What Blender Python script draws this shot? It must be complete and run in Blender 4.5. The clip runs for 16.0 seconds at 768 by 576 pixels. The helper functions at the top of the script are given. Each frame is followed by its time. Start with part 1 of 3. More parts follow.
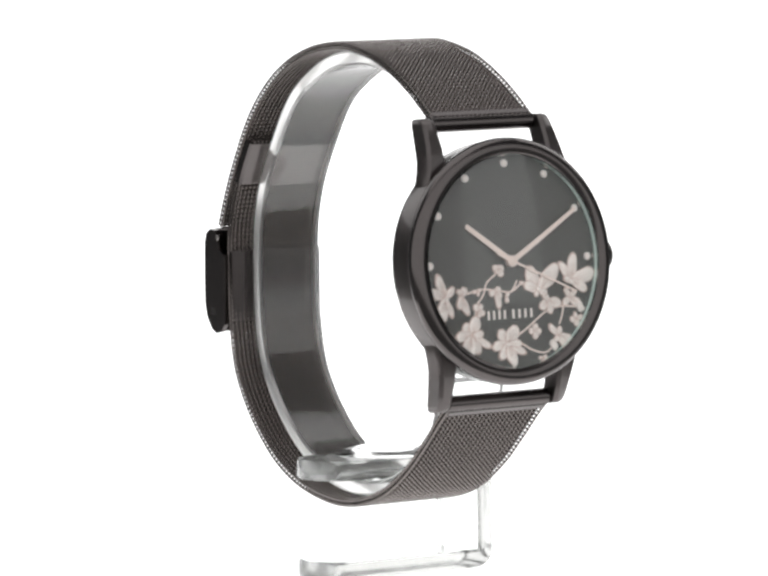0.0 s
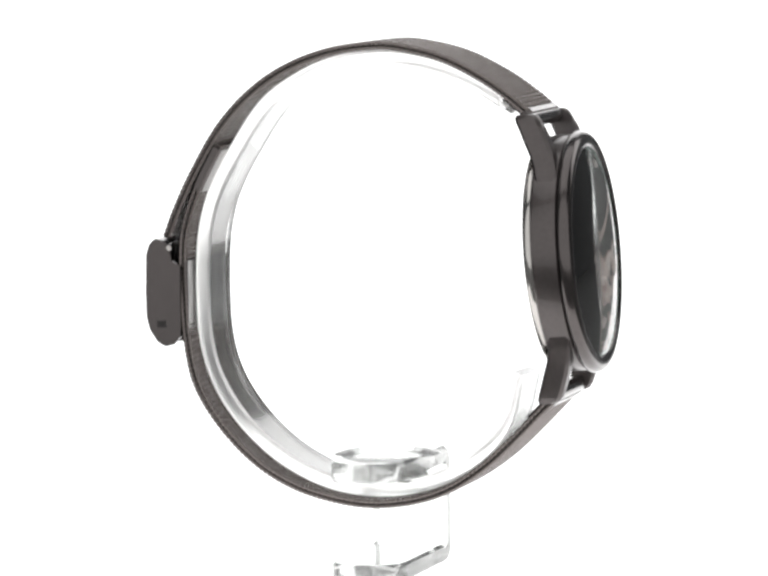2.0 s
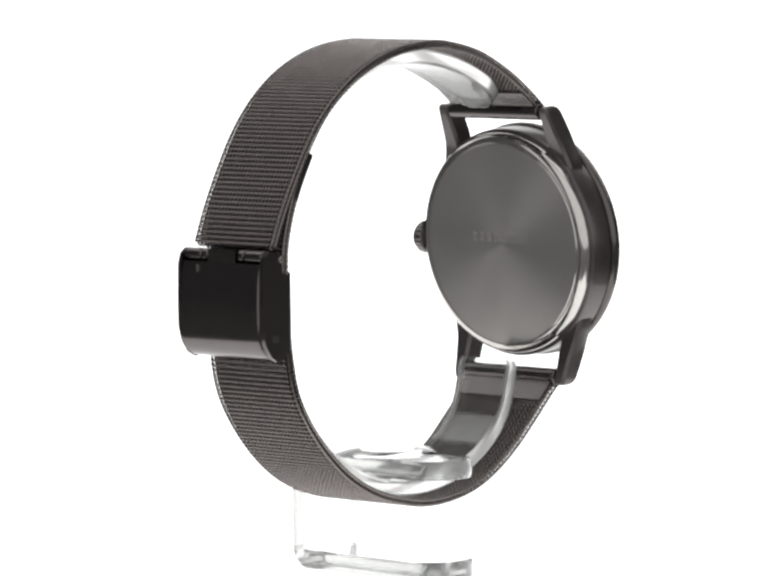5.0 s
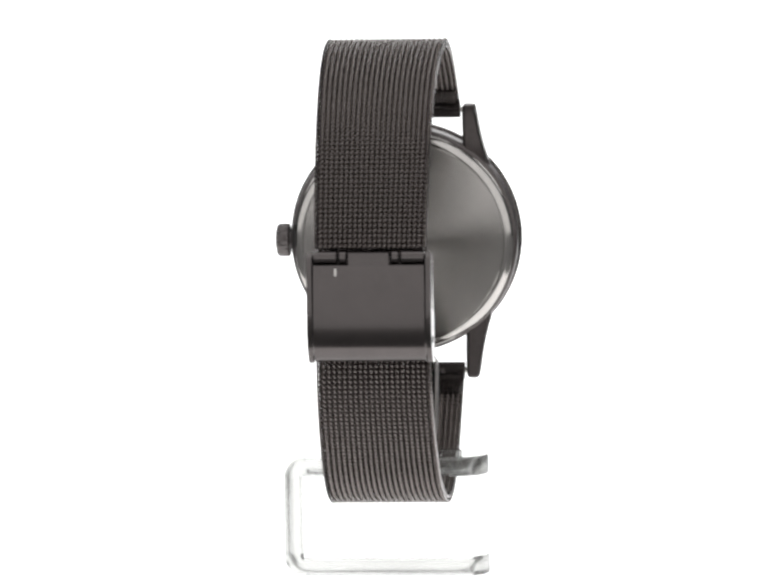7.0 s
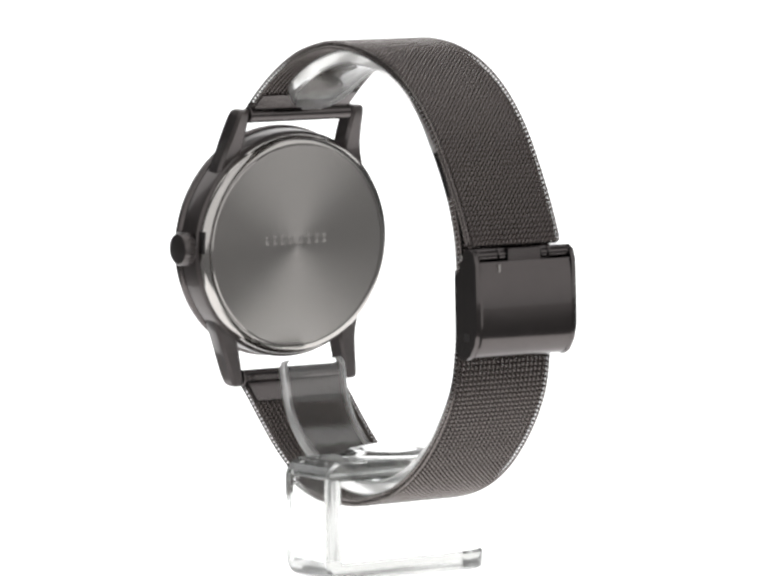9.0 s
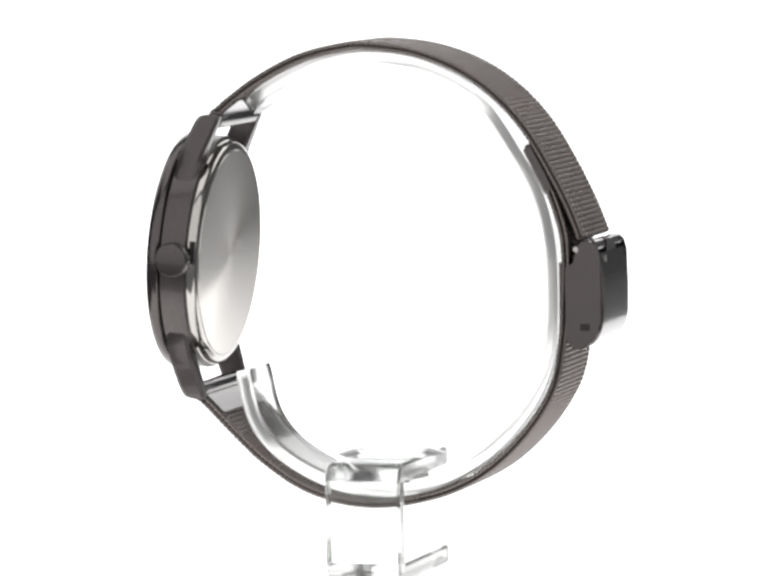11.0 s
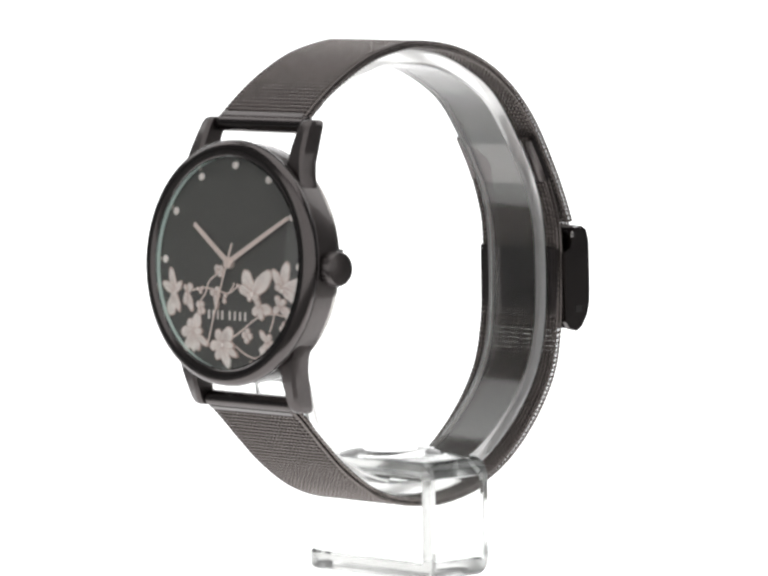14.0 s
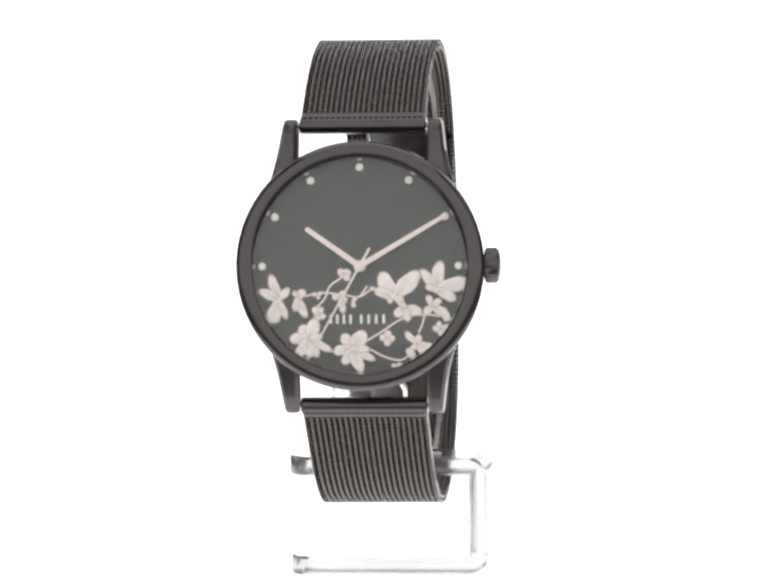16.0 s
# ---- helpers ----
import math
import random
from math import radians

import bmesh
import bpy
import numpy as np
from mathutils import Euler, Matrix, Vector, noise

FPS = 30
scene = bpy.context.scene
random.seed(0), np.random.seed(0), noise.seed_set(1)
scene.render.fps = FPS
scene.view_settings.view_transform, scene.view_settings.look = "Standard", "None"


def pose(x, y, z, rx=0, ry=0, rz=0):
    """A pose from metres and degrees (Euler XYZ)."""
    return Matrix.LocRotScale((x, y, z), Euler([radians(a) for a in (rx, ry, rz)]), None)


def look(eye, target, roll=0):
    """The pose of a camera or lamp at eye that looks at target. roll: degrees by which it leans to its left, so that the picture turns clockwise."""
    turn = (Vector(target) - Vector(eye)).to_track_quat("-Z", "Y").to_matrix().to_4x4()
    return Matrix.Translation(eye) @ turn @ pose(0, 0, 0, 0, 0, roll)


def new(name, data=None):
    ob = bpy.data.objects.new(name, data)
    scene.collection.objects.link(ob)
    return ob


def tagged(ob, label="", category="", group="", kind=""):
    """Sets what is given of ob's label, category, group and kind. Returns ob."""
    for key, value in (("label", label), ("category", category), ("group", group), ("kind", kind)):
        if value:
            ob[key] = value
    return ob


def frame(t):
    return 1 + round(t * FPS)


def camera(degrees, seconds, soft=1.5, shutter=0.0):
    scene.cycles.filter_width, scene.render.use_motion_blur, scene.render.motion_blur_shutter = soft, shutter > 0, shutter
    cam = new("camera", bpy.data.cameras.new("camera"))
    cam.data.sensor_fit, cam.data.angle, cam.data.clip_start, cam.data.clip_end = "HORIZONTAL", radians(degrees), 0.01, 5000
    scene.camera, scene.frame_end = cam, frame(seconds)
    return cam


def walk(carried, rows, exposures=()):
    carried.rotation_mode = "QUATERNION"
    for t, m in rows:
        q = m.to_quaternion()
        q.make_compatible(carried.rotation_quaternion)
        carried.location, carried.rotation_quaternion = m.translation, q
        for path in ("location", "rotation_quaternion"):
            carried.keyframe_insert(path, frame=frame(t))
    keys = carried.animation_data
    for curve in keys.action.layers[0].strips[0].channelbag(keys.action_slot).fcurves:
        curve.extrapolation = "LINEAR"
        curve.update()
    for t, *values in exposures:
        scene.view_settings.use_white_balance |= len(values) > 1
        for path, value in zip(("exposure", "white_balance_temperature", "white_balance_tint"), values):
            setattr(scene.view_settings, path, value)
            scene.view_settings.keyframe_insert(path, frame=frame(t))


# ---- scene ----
cam = camera(8.26, 16.0, soft=3.0)
BASE = 0.0430                      # height of the turning frame's origin over the table
eye_mid = Vector((-0.00045, 0.0, BASE))
REACH, HIGH, LEAN = 0.800, radians(4.5), -0.80
EYE = eye_mid + Vector((0.0, -REACH * math.cos(HIGH), REACH * math.sin(HIGH)))
walk(cam, [(0.0, look(EYE, eye_mid, LEAN)), (16.0, look(EYE, eye_mid, LEAN))], exposures=[(0.0, 0.0), (16.0, 0.0)])

# ---------------------------------------------------------------- light
world = bpy.data.worlds.new("studio")
scene.world = world
world.use_nodes = True
wn = world.node_tree.nodes["Background"]
wn.inputs[0].default_value = (0.97, 0.985, 1.0, 1)
wn.inputs[1].default_value = 0.105


def softbox(name, eye, target, sx, sy, watts, color=(1, 1, 1)):
    data = bpy.data.lights.new(name, "AREA")
    data.shape, data.size, data.size_y, data.energy, data.color = "RECTANGLE", sx, sy, watts, color
    ob = new(name, data)
    ob.matrix_world = look(eye, target)
    return ob


softbox("softbox_overhead", (0, 0.05, 0.95), (0, 0.05, 0), 1.2, 1.0, 4.6)
softbox("softbox_back_left", (-0.78, 0.58, 0.66), (0, 0, 0.05), 0.6, 0.6, 1.7)
softbox("softbox_back_right", (0.78, 0.58, 0.66), (0, 0, 0.05), 0.6, 0.6, 2.0)
# unseen 13 m lamp added in place of a lit white wall
softbox("front_wall_fill", (0, -1.35, 0.75), (0, 0, 0.75), 13.0, 2.9, 113.0)

# ---------------------------------------------------------------- materials


def material(name, color, rough=0.5, metal=0.0, **more):
    """A principled material with fine variation of its colour and gloss at two scales, and a little bump."""
    mat = bpy.data.materials.new(name)
    mat.use_nodes = True
    nt = mat.node_tree
    b = nt.nodes["Principled BSDF"]
    b.inputs["Base Color"].default_value = (*color, 1)
    b.inputs["Roughness"].default_value = rough
    b.inputs["Metallic"].default_value = metal
    for key in ("IOR", "Specular IOR Level", "Transmission Weight", "Coat Weight", "Anisotropic"):
        if key in more:
            b.inputs[key].default_value = more[key]
    vary, scale, bump = more.get("vary", 0.0), more.get("scale", 300.0), more.get("bump", 0.0)
    if vary or bump:
        co = nt.nodes.new("ShaderNodeTexCoord")
        mp = nt.nodes.new("ShaderNodeMapping")
        mp.inputs["Scale"].default_value = more.get("stretch", (1, 1, 1))
        nt.links.new(co.outputs["Object"], mp.inputs["Vector"])
        fine, broad = nt.nodes.new("ShaderNodeTexNoise"), nt.nodes.new("ShaderNodeTexNoise")
        fine.inputs["Scale"].default_value, broad.inputs["Scale"].default_value = scale * 6, scale
        fine.inputs["Detail"].default_value = 3
        add = nt.nodes.new("ShaderNodeMath")
        add.operation = "ADD"
        for k, n in enumerate((fine, broad)):
            nt.links.new(mp.outputs[0], n.inputs["Vector"])
            nt.links.new(n.outputs[0], add.inputs[k])
        for lo, hi, socket in ((1 - vary, 1 + vary, "Base Color"), (rough * (1 - vary), rough * (1 + vary), "Roughness")):
            rng = nt.nodes.new("ShaderNodeMapRange")
            rng.inputs["From Min"].default_value, rng.inputs["From Max"].default_value = 0.6, 1.4
            rng.inputs["To Min"].default_value, rng.inputs["To Max"].default_value = lo, hi
            nt.links.new(add.outputs[0], rng.inputs["Value"])
            if socket == "Roughness":
                nt.links.new(rng.outputs[0], b.inputs[socket])
            else:
                mul = nt.nodes.new("ShaderNodeVectorMath")
                mul.operation = "SCALE"
                mul.inputs[0].default_value = color
                nt.links.new(rng.outputs[0], mul.inputs["Scale"])
                nt.links.new(mul.outputs[0], b.inputs[socket])
        if bump:
            bp = nt.nodes.new("ShaderNodeBump")
            bp.inputs["Strength"].default_value, bp.inputs["Distance"].default_value = bump, 0.00005
            nt.links.new(add.outputs[0], bp.inputs["Height"])
            nt.links.new(bp.outputs[0], b.inputs["Normal"])
    return mat


GUNMETAL = material("gunmetal_satin", (0.090, 0.079, 0.077), 0.36, 1.0, vary=0.10, scale=220, bump=0.10, **{"Coat Weight": 0.4})
POLISHED = material("gunmetal_polished", (0.088, 0.077, 0.075), 0.20, 1.0, vary=0.08, scale=260, **{"Coat Weight": 0.4})
WIRE = material("gunmetal_wire", (0.172, 0.149, 0.140), 0.22, 1.0, vary=0.04, scale=300, **{"Coat Weight": 0.5})
STEEL = material("brushed_steel", (0.58, 0.555, 0.53), 0.18, 1.0, vary=0.02, scale=60, Anisotropic=0.96)
STEEL.node_tree.nodes["Principled BSDF"].inputs["Anisotropic Rotation"].default_value = 0.25
tg = STEEL.node_tree.nodes.new("ShaderNodeTangent")
tg.direction_type, tg.axis = "RADIAL", "Y"
STEEL.node_tree.links.new(tg.outputs[0], STEEL.node_tree.nodes["Principled BSDF"].inputs["Tangent"])
BRIGHT = material("polished_steel", (0.48, 0.46, 0.44), 0.12, 1.0, vary=0.05, scale=150)
DARK = material("dark_recess", (0.03, 0.028, 0.027), 0.5, 0.6)
OUTLINE = material("rose_foil_outline", (0.66, 0.50, 0.46), 0.45, 0.6, vary=0.1, scale=500)
SEAL = material("pale_seal", (0.72, 0.86, 0.81), 0.35, 0.0)
DIAL = material("dial_lacquer", (0.074, 0.069, 0.066), 0.42, 0.0, vary=0.03, scale=150)
ROSE = material("rose_gold", (0.88, 0.72, 0.67), 0.40, 0.6, vary=0.06, scale=400)
PETAL = material("petal_foil", (0.90, 0.80, 0.77), 0.40, 0.40, vary=0.16, scale=500, bump=0.3)
ACRYLIC = material("clear_acrylic", (0.965, 0.98, 0.968), 0.09, 0.0, **{"IOR": 1.40, "Transmission Weight": 1.0})
GEL = material("clear_gel_pad", (0.97, 0.98, 0.972), 0.06, 0.0, **{"IOR": 1.22, "Transmission Weight": 1.0})
FROSTED = material("sawn_acrylic_edge", (0.975, 0.97, 0.955), 0.28, 0.0, **{"IOR": 1.49, "Transmission Weight": 0.95})
# clear acrylic whose grey base colour carries the dimness of its surroundings
SHADED_EDGE = material("shade_tinted_acrylic_edge", (0.60, 0.605, 0.59), 0.16, 0.0, **{"IOR": 1.49, "Transmission Weight": 0.93})
CRYSTAL = material("mineral_crystal", (0.96, 0.985, 0.973), 0.03, 0.0, **{"IOR": 1.38, "Transmission Weight": 1.0})


GREYFLOOR = material("grey_floor", (0.17, 0.17, 0.17), 0.6, 0.0, vary=0.1, scale=3)


GLOW_WHITE = material("glowing_white_sheet", (0.85, 0.85, 0.85), 0.5)
# emission added so that the sweep stays pure white, free of shadows
GLOW_WHITE.node_tree.nodes["Principled BSDF"].inputs["Emission Color"].default_value = (1, 1, 1, 1)
GLOW_WHITE.node_tree.nodes["Principled BSDF"].inputs["Emission Strength"].default_value = 1.02

# ---------------------------------------------------------------- mesh helpers (millimetres)
MM = 0.001


def part(name, bm, mat, parent=None, label="", m=None, smooth=True, bevel=0.0):
    """Links a bmesh, drawn in millimetres, as one mesh object under its parent."""
    if m is not None:
        bm.transform(m)
    if bevel:
        edges = [e for e in bm.edges if len(e.link_faces) == 2 and e.calc_face_angle() > 0.6]
        bmesh.ops.bevel(bm, geom=edges, offset=bevel, segments=2, affect="EDGES", clamp_overlap=True)
    bmesh.ops.recalc_face_normals(bm, faces=bm.faces)
    bm.transform(Matrix.Scale(MM, 4))
    me = bpy.data.meshes.new(name)
    bm.to_mesh(me)
    bm.free()
    me.materials.append(mat)
    return finish(name, me, parent, label, smooth)


def finish(name, me, parent, label, smooth=True):
    if smooth:
        me.shade_smooth()
        me.set_sharp_from_angle(angle=radians(38))
    ob = new(name, me)
    if parent is not None:
        ob.parent = parent
    if label:
        tagged(ob, label)
    return ob


def box(x0, x1, y0, y1, z0, z1, bm=None):
    bm = bm or bmesh.new()
    v = [bm.verts.new((x, y, z)) for x in (x0, x1) for y in (y0, y1) for z in (z0, z1)]
    for f in ((0, 1, 3, 2), (4, 6, 7, 5), (0, 4, 5, 1), (2, 3, 7, 6), (0, 2, 6, 4), (1, 5, 7, 3)):
        bm.faces.new([v[i] for i in f])
    return bm


def lathe(profile, n=96, bm=None):
    """Turns (radius, height) round the local axis -y: height counts outwards along -y."""
    bm = bm or bmesh.new()
    rings = []
    for r, w in profile:
        if r < 1e-6:
            rings.append([bm.verts.new((0, -w, 0))])
        else:
            rings.append([bm.verts.new((r * math.cos(a), -w, r * math.sin(a))) for a in (2 * math.pi * k / n for k in range(n))])
    for a, b in zip(rings, rings[1:]):
        for k in range(n):
            j = (k + 1) % n
            if len(a) == 1:
                bm.faces.new((a[0], b[k], b[j]))
            elif len(b) == 1:
                bm.faces.new((a[k], b[0], a[j]))
            else:
                bm.faces.new((a[k], b[k], b[j], a[j]))
    return bm


def rod(x0, x1, y, z, r, n=20, bm=None, round_end=0.15):
    """A turned rod along x with softened ends."""
    bm = bm or bmesh.new()
    rings = []
    for x, q in ((x0, r - round_end), (x0 + round_end, r), (x1 - round_end, r), (x1, r - round_end)):
        rings.append([bm.verts.new((x, y + q * math.cos(2 * math.pi * k / n), z + q * math.sin(2 * math.pi * k / n))) for k in range(n)])
    for a, b in zip(rings, rings[1:]):
        for k in range(n):
            bm.faces.new((a[k], a[(k + 1) % n], b[(k + 1) % n], b[k]))
    bm.faces.new(rings[0])
    bm.faces.new(rings[-1][::-1])
    return bm


def slab(outline, x0, x1, bm=None):
    """A plate with the outline (y, z), from x0 to x1."""
    bm = bm or bmesh.new()
    a = [bm.verts.new((x0, y, z)) for y, z in outline]
    b = [bm.verts.new((x1, y, z)) for y, z in outline]
    bm.faces.new(a)
    bm.faces.new(b[::-1])
    for k in range(len(a)):
        j = (k + 1) % len(a)
        bm.faces.new((a[k], b[k], b[j], a[j]))
    return bm


def face_plate(outline, w0, w1, bm=None):
    """A flat piece on the dial with the outline (x, z), from height w0 to w1."""
    bm = bm or bmesh.new()
    a = [bm.verts.new((x, -w0, z)) for x, z in outline]
    b = [bm.verts.new((x, -w1, z)) for x, z in outline]
    bm.faces.new(b)
    for k in range(len(a)):
        j = (k + 1) % len(a)
        bm.faces.new((a[k], b[k], b[j], a[j]))
    return bm


def spline(points, step):
    """A smooth curve through the points, resampled at even steps; gives places and tangents."""
    p = np.array(points, float)
    p = np.vstack([2 * p[0] - p[1], p, 2 * p[-1] - p[-2]])
    out = []
    for i in range(1, len(p) - 2):
        for t in np.linspace(0, 1, 40, endpoint=False):
            a, b, c, d = p[i - 1:i + 3]
            out.append(0.5 * (2 * b + (c - a) * t + (2 * a - 5 * b + 4 * c - d) * t * t + (3 * b - a - 3 * c + d) * t ** 3))
    out.append(p[-2])
    out = np.array(out)
    for _ in range(30):
        out[1:-1] = 0.25 * out[:-2] + 0.5 * out[1:-1] + 0.25 * out[2:]
    s = np.concatenate([[0], np.cumsum(np.linalg.norm(np.diff(out, axis=0), axis=1))])
    n = max(2, int(round(s[-1] / step)))
    q = np.linspace(0, s[-1], n + 1)
    pts = np.stack([np.interp(q, s, out[:, k]) for k in range(2)], 1)
    tan = np.gradient(pts, axis=0)
    return pts, tan / np.linalg.norm(tan, axis=1, keepdims=True)


def ribbon(pts, tan, half, inner, outer, x0=0.0, side=1, bm=None):
    """A solid strip along a curve in (y, z); half: half width; inner, outer: offsets along the curve's normal."""
    bm = bm or bmesh.new()
    rows = []
    hw = half if hasattr(half, "__len__") else [half] * len(pts)
    for (y, z), (ty, tz), h in zip(pts, tan, hw):
        ny, nz = -tz * side, ty * side
        c = min(0.35, (outer - inner) * 0.3)
        sec = ((-h + c, outer), (h - c, outer), (h, outer - c), (h, inner + c), (h - c, inner), (-h + c, inner), (-h, inner + c), (-h, outer - c))
        rows.append([bm.verts.new((x0 + sx, y + ny * d, z + nz * d)) for sx, d in sec])
    for a, b in zip(rows, rows[1:]):
        for k in range(8):
            bm.faces.new((a[k], a[(k + 1) % 8], b[(k + 1) % 8], b[k]))
    bm.faces.new(rows[0])
    bm.faces.new(rows[-1][::-1])
    return bm


# ---------------------------------------------------------------- table and backdrop
def build_table():
    # one glowing white sheet: a table that bends up into the background
    n = 24
    curve = [(-60.0, 0.0), (0.0, 0.0), (250.0, 0.0), (600.0, 0.0)] + [(600 + 300 * math.sin(a), 300 - 300 * math.cos(a)) for a in (math.pi / 2 * k / n for k in range(1, n + 1))] + [(900.0, 750.0)]
    bm = bmesh.new()
    # narrow under the stand, wider where it climbs
    rows = [[bm.verts.new((x, y + dy, z + dz)) for x, dy, dz in ((-w, 0, 0), (w, 0, 0), (w, 4 * t, -4 * (1 - t)), (-w, 4 * t, -4 * (1 - t)))]
            for (y, z), t, w in zip(curve, [0, 0, 0, 0] + [k / n for k in range(1, n + 1)] + [1], [80, 95, 160, 230] + [180 + 180 * k / n for k in range(1, n + 1)] + [360])]
    for a, b in zip(rows, rows[1:]):
        for k in range(4):
            bm.faces.new((a[k], a[(k + 1) % 4], b[(k + 1) % 4], b[k]))
    bm.faces.new(rows[0])
    bm.faces.new(rows[-1][::-1])
    back = part("backdrop", bm, GLOW_WHITE)
    tagged(back, "plain white glowing sweep under and behind the stand", "backdrop", kind="structure")
    table = part("table_top", box(-750, 750, -280, 1000, -45, -6), GREYFLOOR, bevel=2.0)
    tagged(table, "dim grey studio table under the white sweep", "table surface", kind="structure")
    bm = bmesh.new()
    bm.faces.new([bm.verts.new(p) for p in ((-5000, -5000, -750), (5000, -5000, -750), (5000, 5000, -750), (-5000, 5000, -750))])
    ground = part("floor", bm, GREYFLOOR)
    tagged(ground, "dim grey studio floor below the table", "floor", kind="structure")


build_table()


# ---------------------------------------------------------------- the wristwatch
CX = 0.0
YAW, ASIDE = 1.15, -0.00042                        # the watch sits a little askew on its cuff
watch = tagged(new("wristwatch"), "gunmetal wristwatch with mesh band and flowered dark dial", "wristwatch")
stand = tagged(new("display_stand"), "clear acrylic watch stand with a C-shaped cuff and bent foot", "display stand")
CASE = pose(CX, -28.25, 5.45, -4.1)                # the case leans back a little


def build_case():
    prof = [(0, -2.0), (16.6, -2.0), (17.2, -2.0), (17.55, -1.75), (17.65, -1.4), (17.65, 1.9), (17.5, 2.05), (17.2, 2.2), (0, 2.2)]
    case = part("case", lathe(prof, 128), GUNMETAL, watch, "round satin gunmetal case", CASE)
    ring = [(15.9, 2.2), (17.3, 2.1), (17.75, 2.25), (18.03, 2.5), (18.1, 2.85), (18.03, 3.4), (17.75, 3.9), (17.2, 4.2), (16.65, 4.28), (16.1, 4.2), (15.7, 4.02), (15.58, 3.86), (15.58, 3.62), (15.9, 3.62), (15.9, 2.2)]
    part("bezel", lathe(ring, 128), POLISHED, watch, "rounded polished gunmetal bezel", CASE)
    # lugs: four horns lofted from the case outwards
    stations = ((8.0, -1.5, 1.9, 9.4, 13.6), (12.0, -1.5, 1.9, 9.4, 13.4), (13.5, -1.7, 1.8, 9.4, 12.95), (15.2, -2.1, 1.5, 9.4, 12.5), (17.0, -2.8, 1.05, 9.4, 12.15),
                (19.0, -3.5, 0.3, 9.45, 11.85), (20.4, -4.0, -0.3, 9.5, 11.65), (21.1, -4.1, -0.8, 9.6, 11.5), (21.4, -3.8, -1.5, 9.8, 11.3))
    for sx in (-1, 1):
        for sz in (-1, 1):
            bm = bmesh.new()
            rows = []
            for v, w0, w1, xa, xb in stations:
                c = 0.45
                sec = ((xa + c, w1), (xb - c, w1 - 0.1), (xb, w1 - c - 0.2), (xb, w0 + c), (xb - c, w0), (xa + c, w0), (xa, w0 + c), (xa, w1 - c))
                rows.append([bm.verts.new((sx * x, -w, sz * v)) for x, w in sec])
            for a, b in zip(rows, rows[1:]):
                for k in range(8):
                    bm.faces.new((a[k], a[(k + 1) % 8], b[(k + 1) % 8], b[k]))
            bm.faces.new(rows[0])
            bm.faces.new(rows[-1][::-1])
            part("lug", bm, GUNMETAL, case, m=CASE)
    # back lid with a bevelled rim
    lid = [(0, -3.5), (15.5, -3.5), (15.6, -3.4), (15.6, -1.9), (0, -1.9)]
    back = part("case_back", lathe(lid, 128), STEEL, watch, "brushed steel case back with radial sheen", CASE)
    rim = [(15.6, -1.9), (15.62, -3.42), (15.9, -3.44), (16.5, -3.25), (16.95, -2.9), (17.1, -2.4), (17.05, -1.9)]
    part("lid_rim", lathe(rim, 128), BRIGHT, back, "polished steel bevel of the lid", CASE)
    part("pry_notch", box(16.75, 17.2, 2.4, 3.2, -0.6, 2.8), DARK, back, m=CASE)
    for k in range(8):                            # faint engraved mark, as plain bars
        x = -5.4 + 1.45 * k + (0.5 if k > 3 else 0)
        part("engraved_bar", box(x, x + 0.8, 3.45, 3.52, 0.2, 1.7), STEEL, back, m=CASE)
    # crown with a knurled edge
    bm = bmesh.new()
    n = 48
    rings = []
    for x, r, kn in ((17.0, 1.3, 0), (17.9, 1.3, 0), (17.9, 2.4, 1), (18.1, 2.6, 1), (19.5, 2.6, 1), (19.9, 2.3, 0), (20.1, 1.3, 0)):
        rings.append([bm.verts.new((x, 0.35 + (r - kn * 0.14 * (k % 2)) * math.cos(2 * math.pi * k / n), (r - kn * 0.14 * (k % 2)) * math.sin(2 * math.pi * k / n)))
                      for k in range(n)])
    for a, b in zip(rings, rings[1:]):
        for k in range(n):
            bm.faces.new((a[k], a[(k + 1) % n], b[(k + 1) % n], b[k]))
    bm.faces.new(rings[0])
    bm.faces.new(rings[-1][::-1])
    part("crown", bm, GUNMETAL, watch, "knurled gunmetal winding crown", CASE)
    # domed crystal, a closed lens
    rise, rim_r = 1.2, 15.5                      # a spherical dome on a flat disc
    big = (rim_r ** 2 + rise ** 2) / (2 * rise)
    top = [(rim_r * k / 16, 4.0 + math.sqrt(big ** 2 - (rim_r * k / 16) ** 2) - (big - rise)) for k in range(17)]
    lens = top + [(15.55, 3.9), (15.55, 3.3), (15.45, 3.22), (0, 3.22)]
    crystal = part("crystal", lathe(lens, 96), CRYSTAL, watch, "clear domed crystal", CASE)
    crystal.visible_shadow = False
    part("crystal_seal", lathe([(15.58, 2.32), (15.88, 2.32), (15.88, 3.6), (15.58, 3.6), (15.58, 2.32)], 96), SEAL, watch, "pale green seal round the crystal", CASE)
    return case


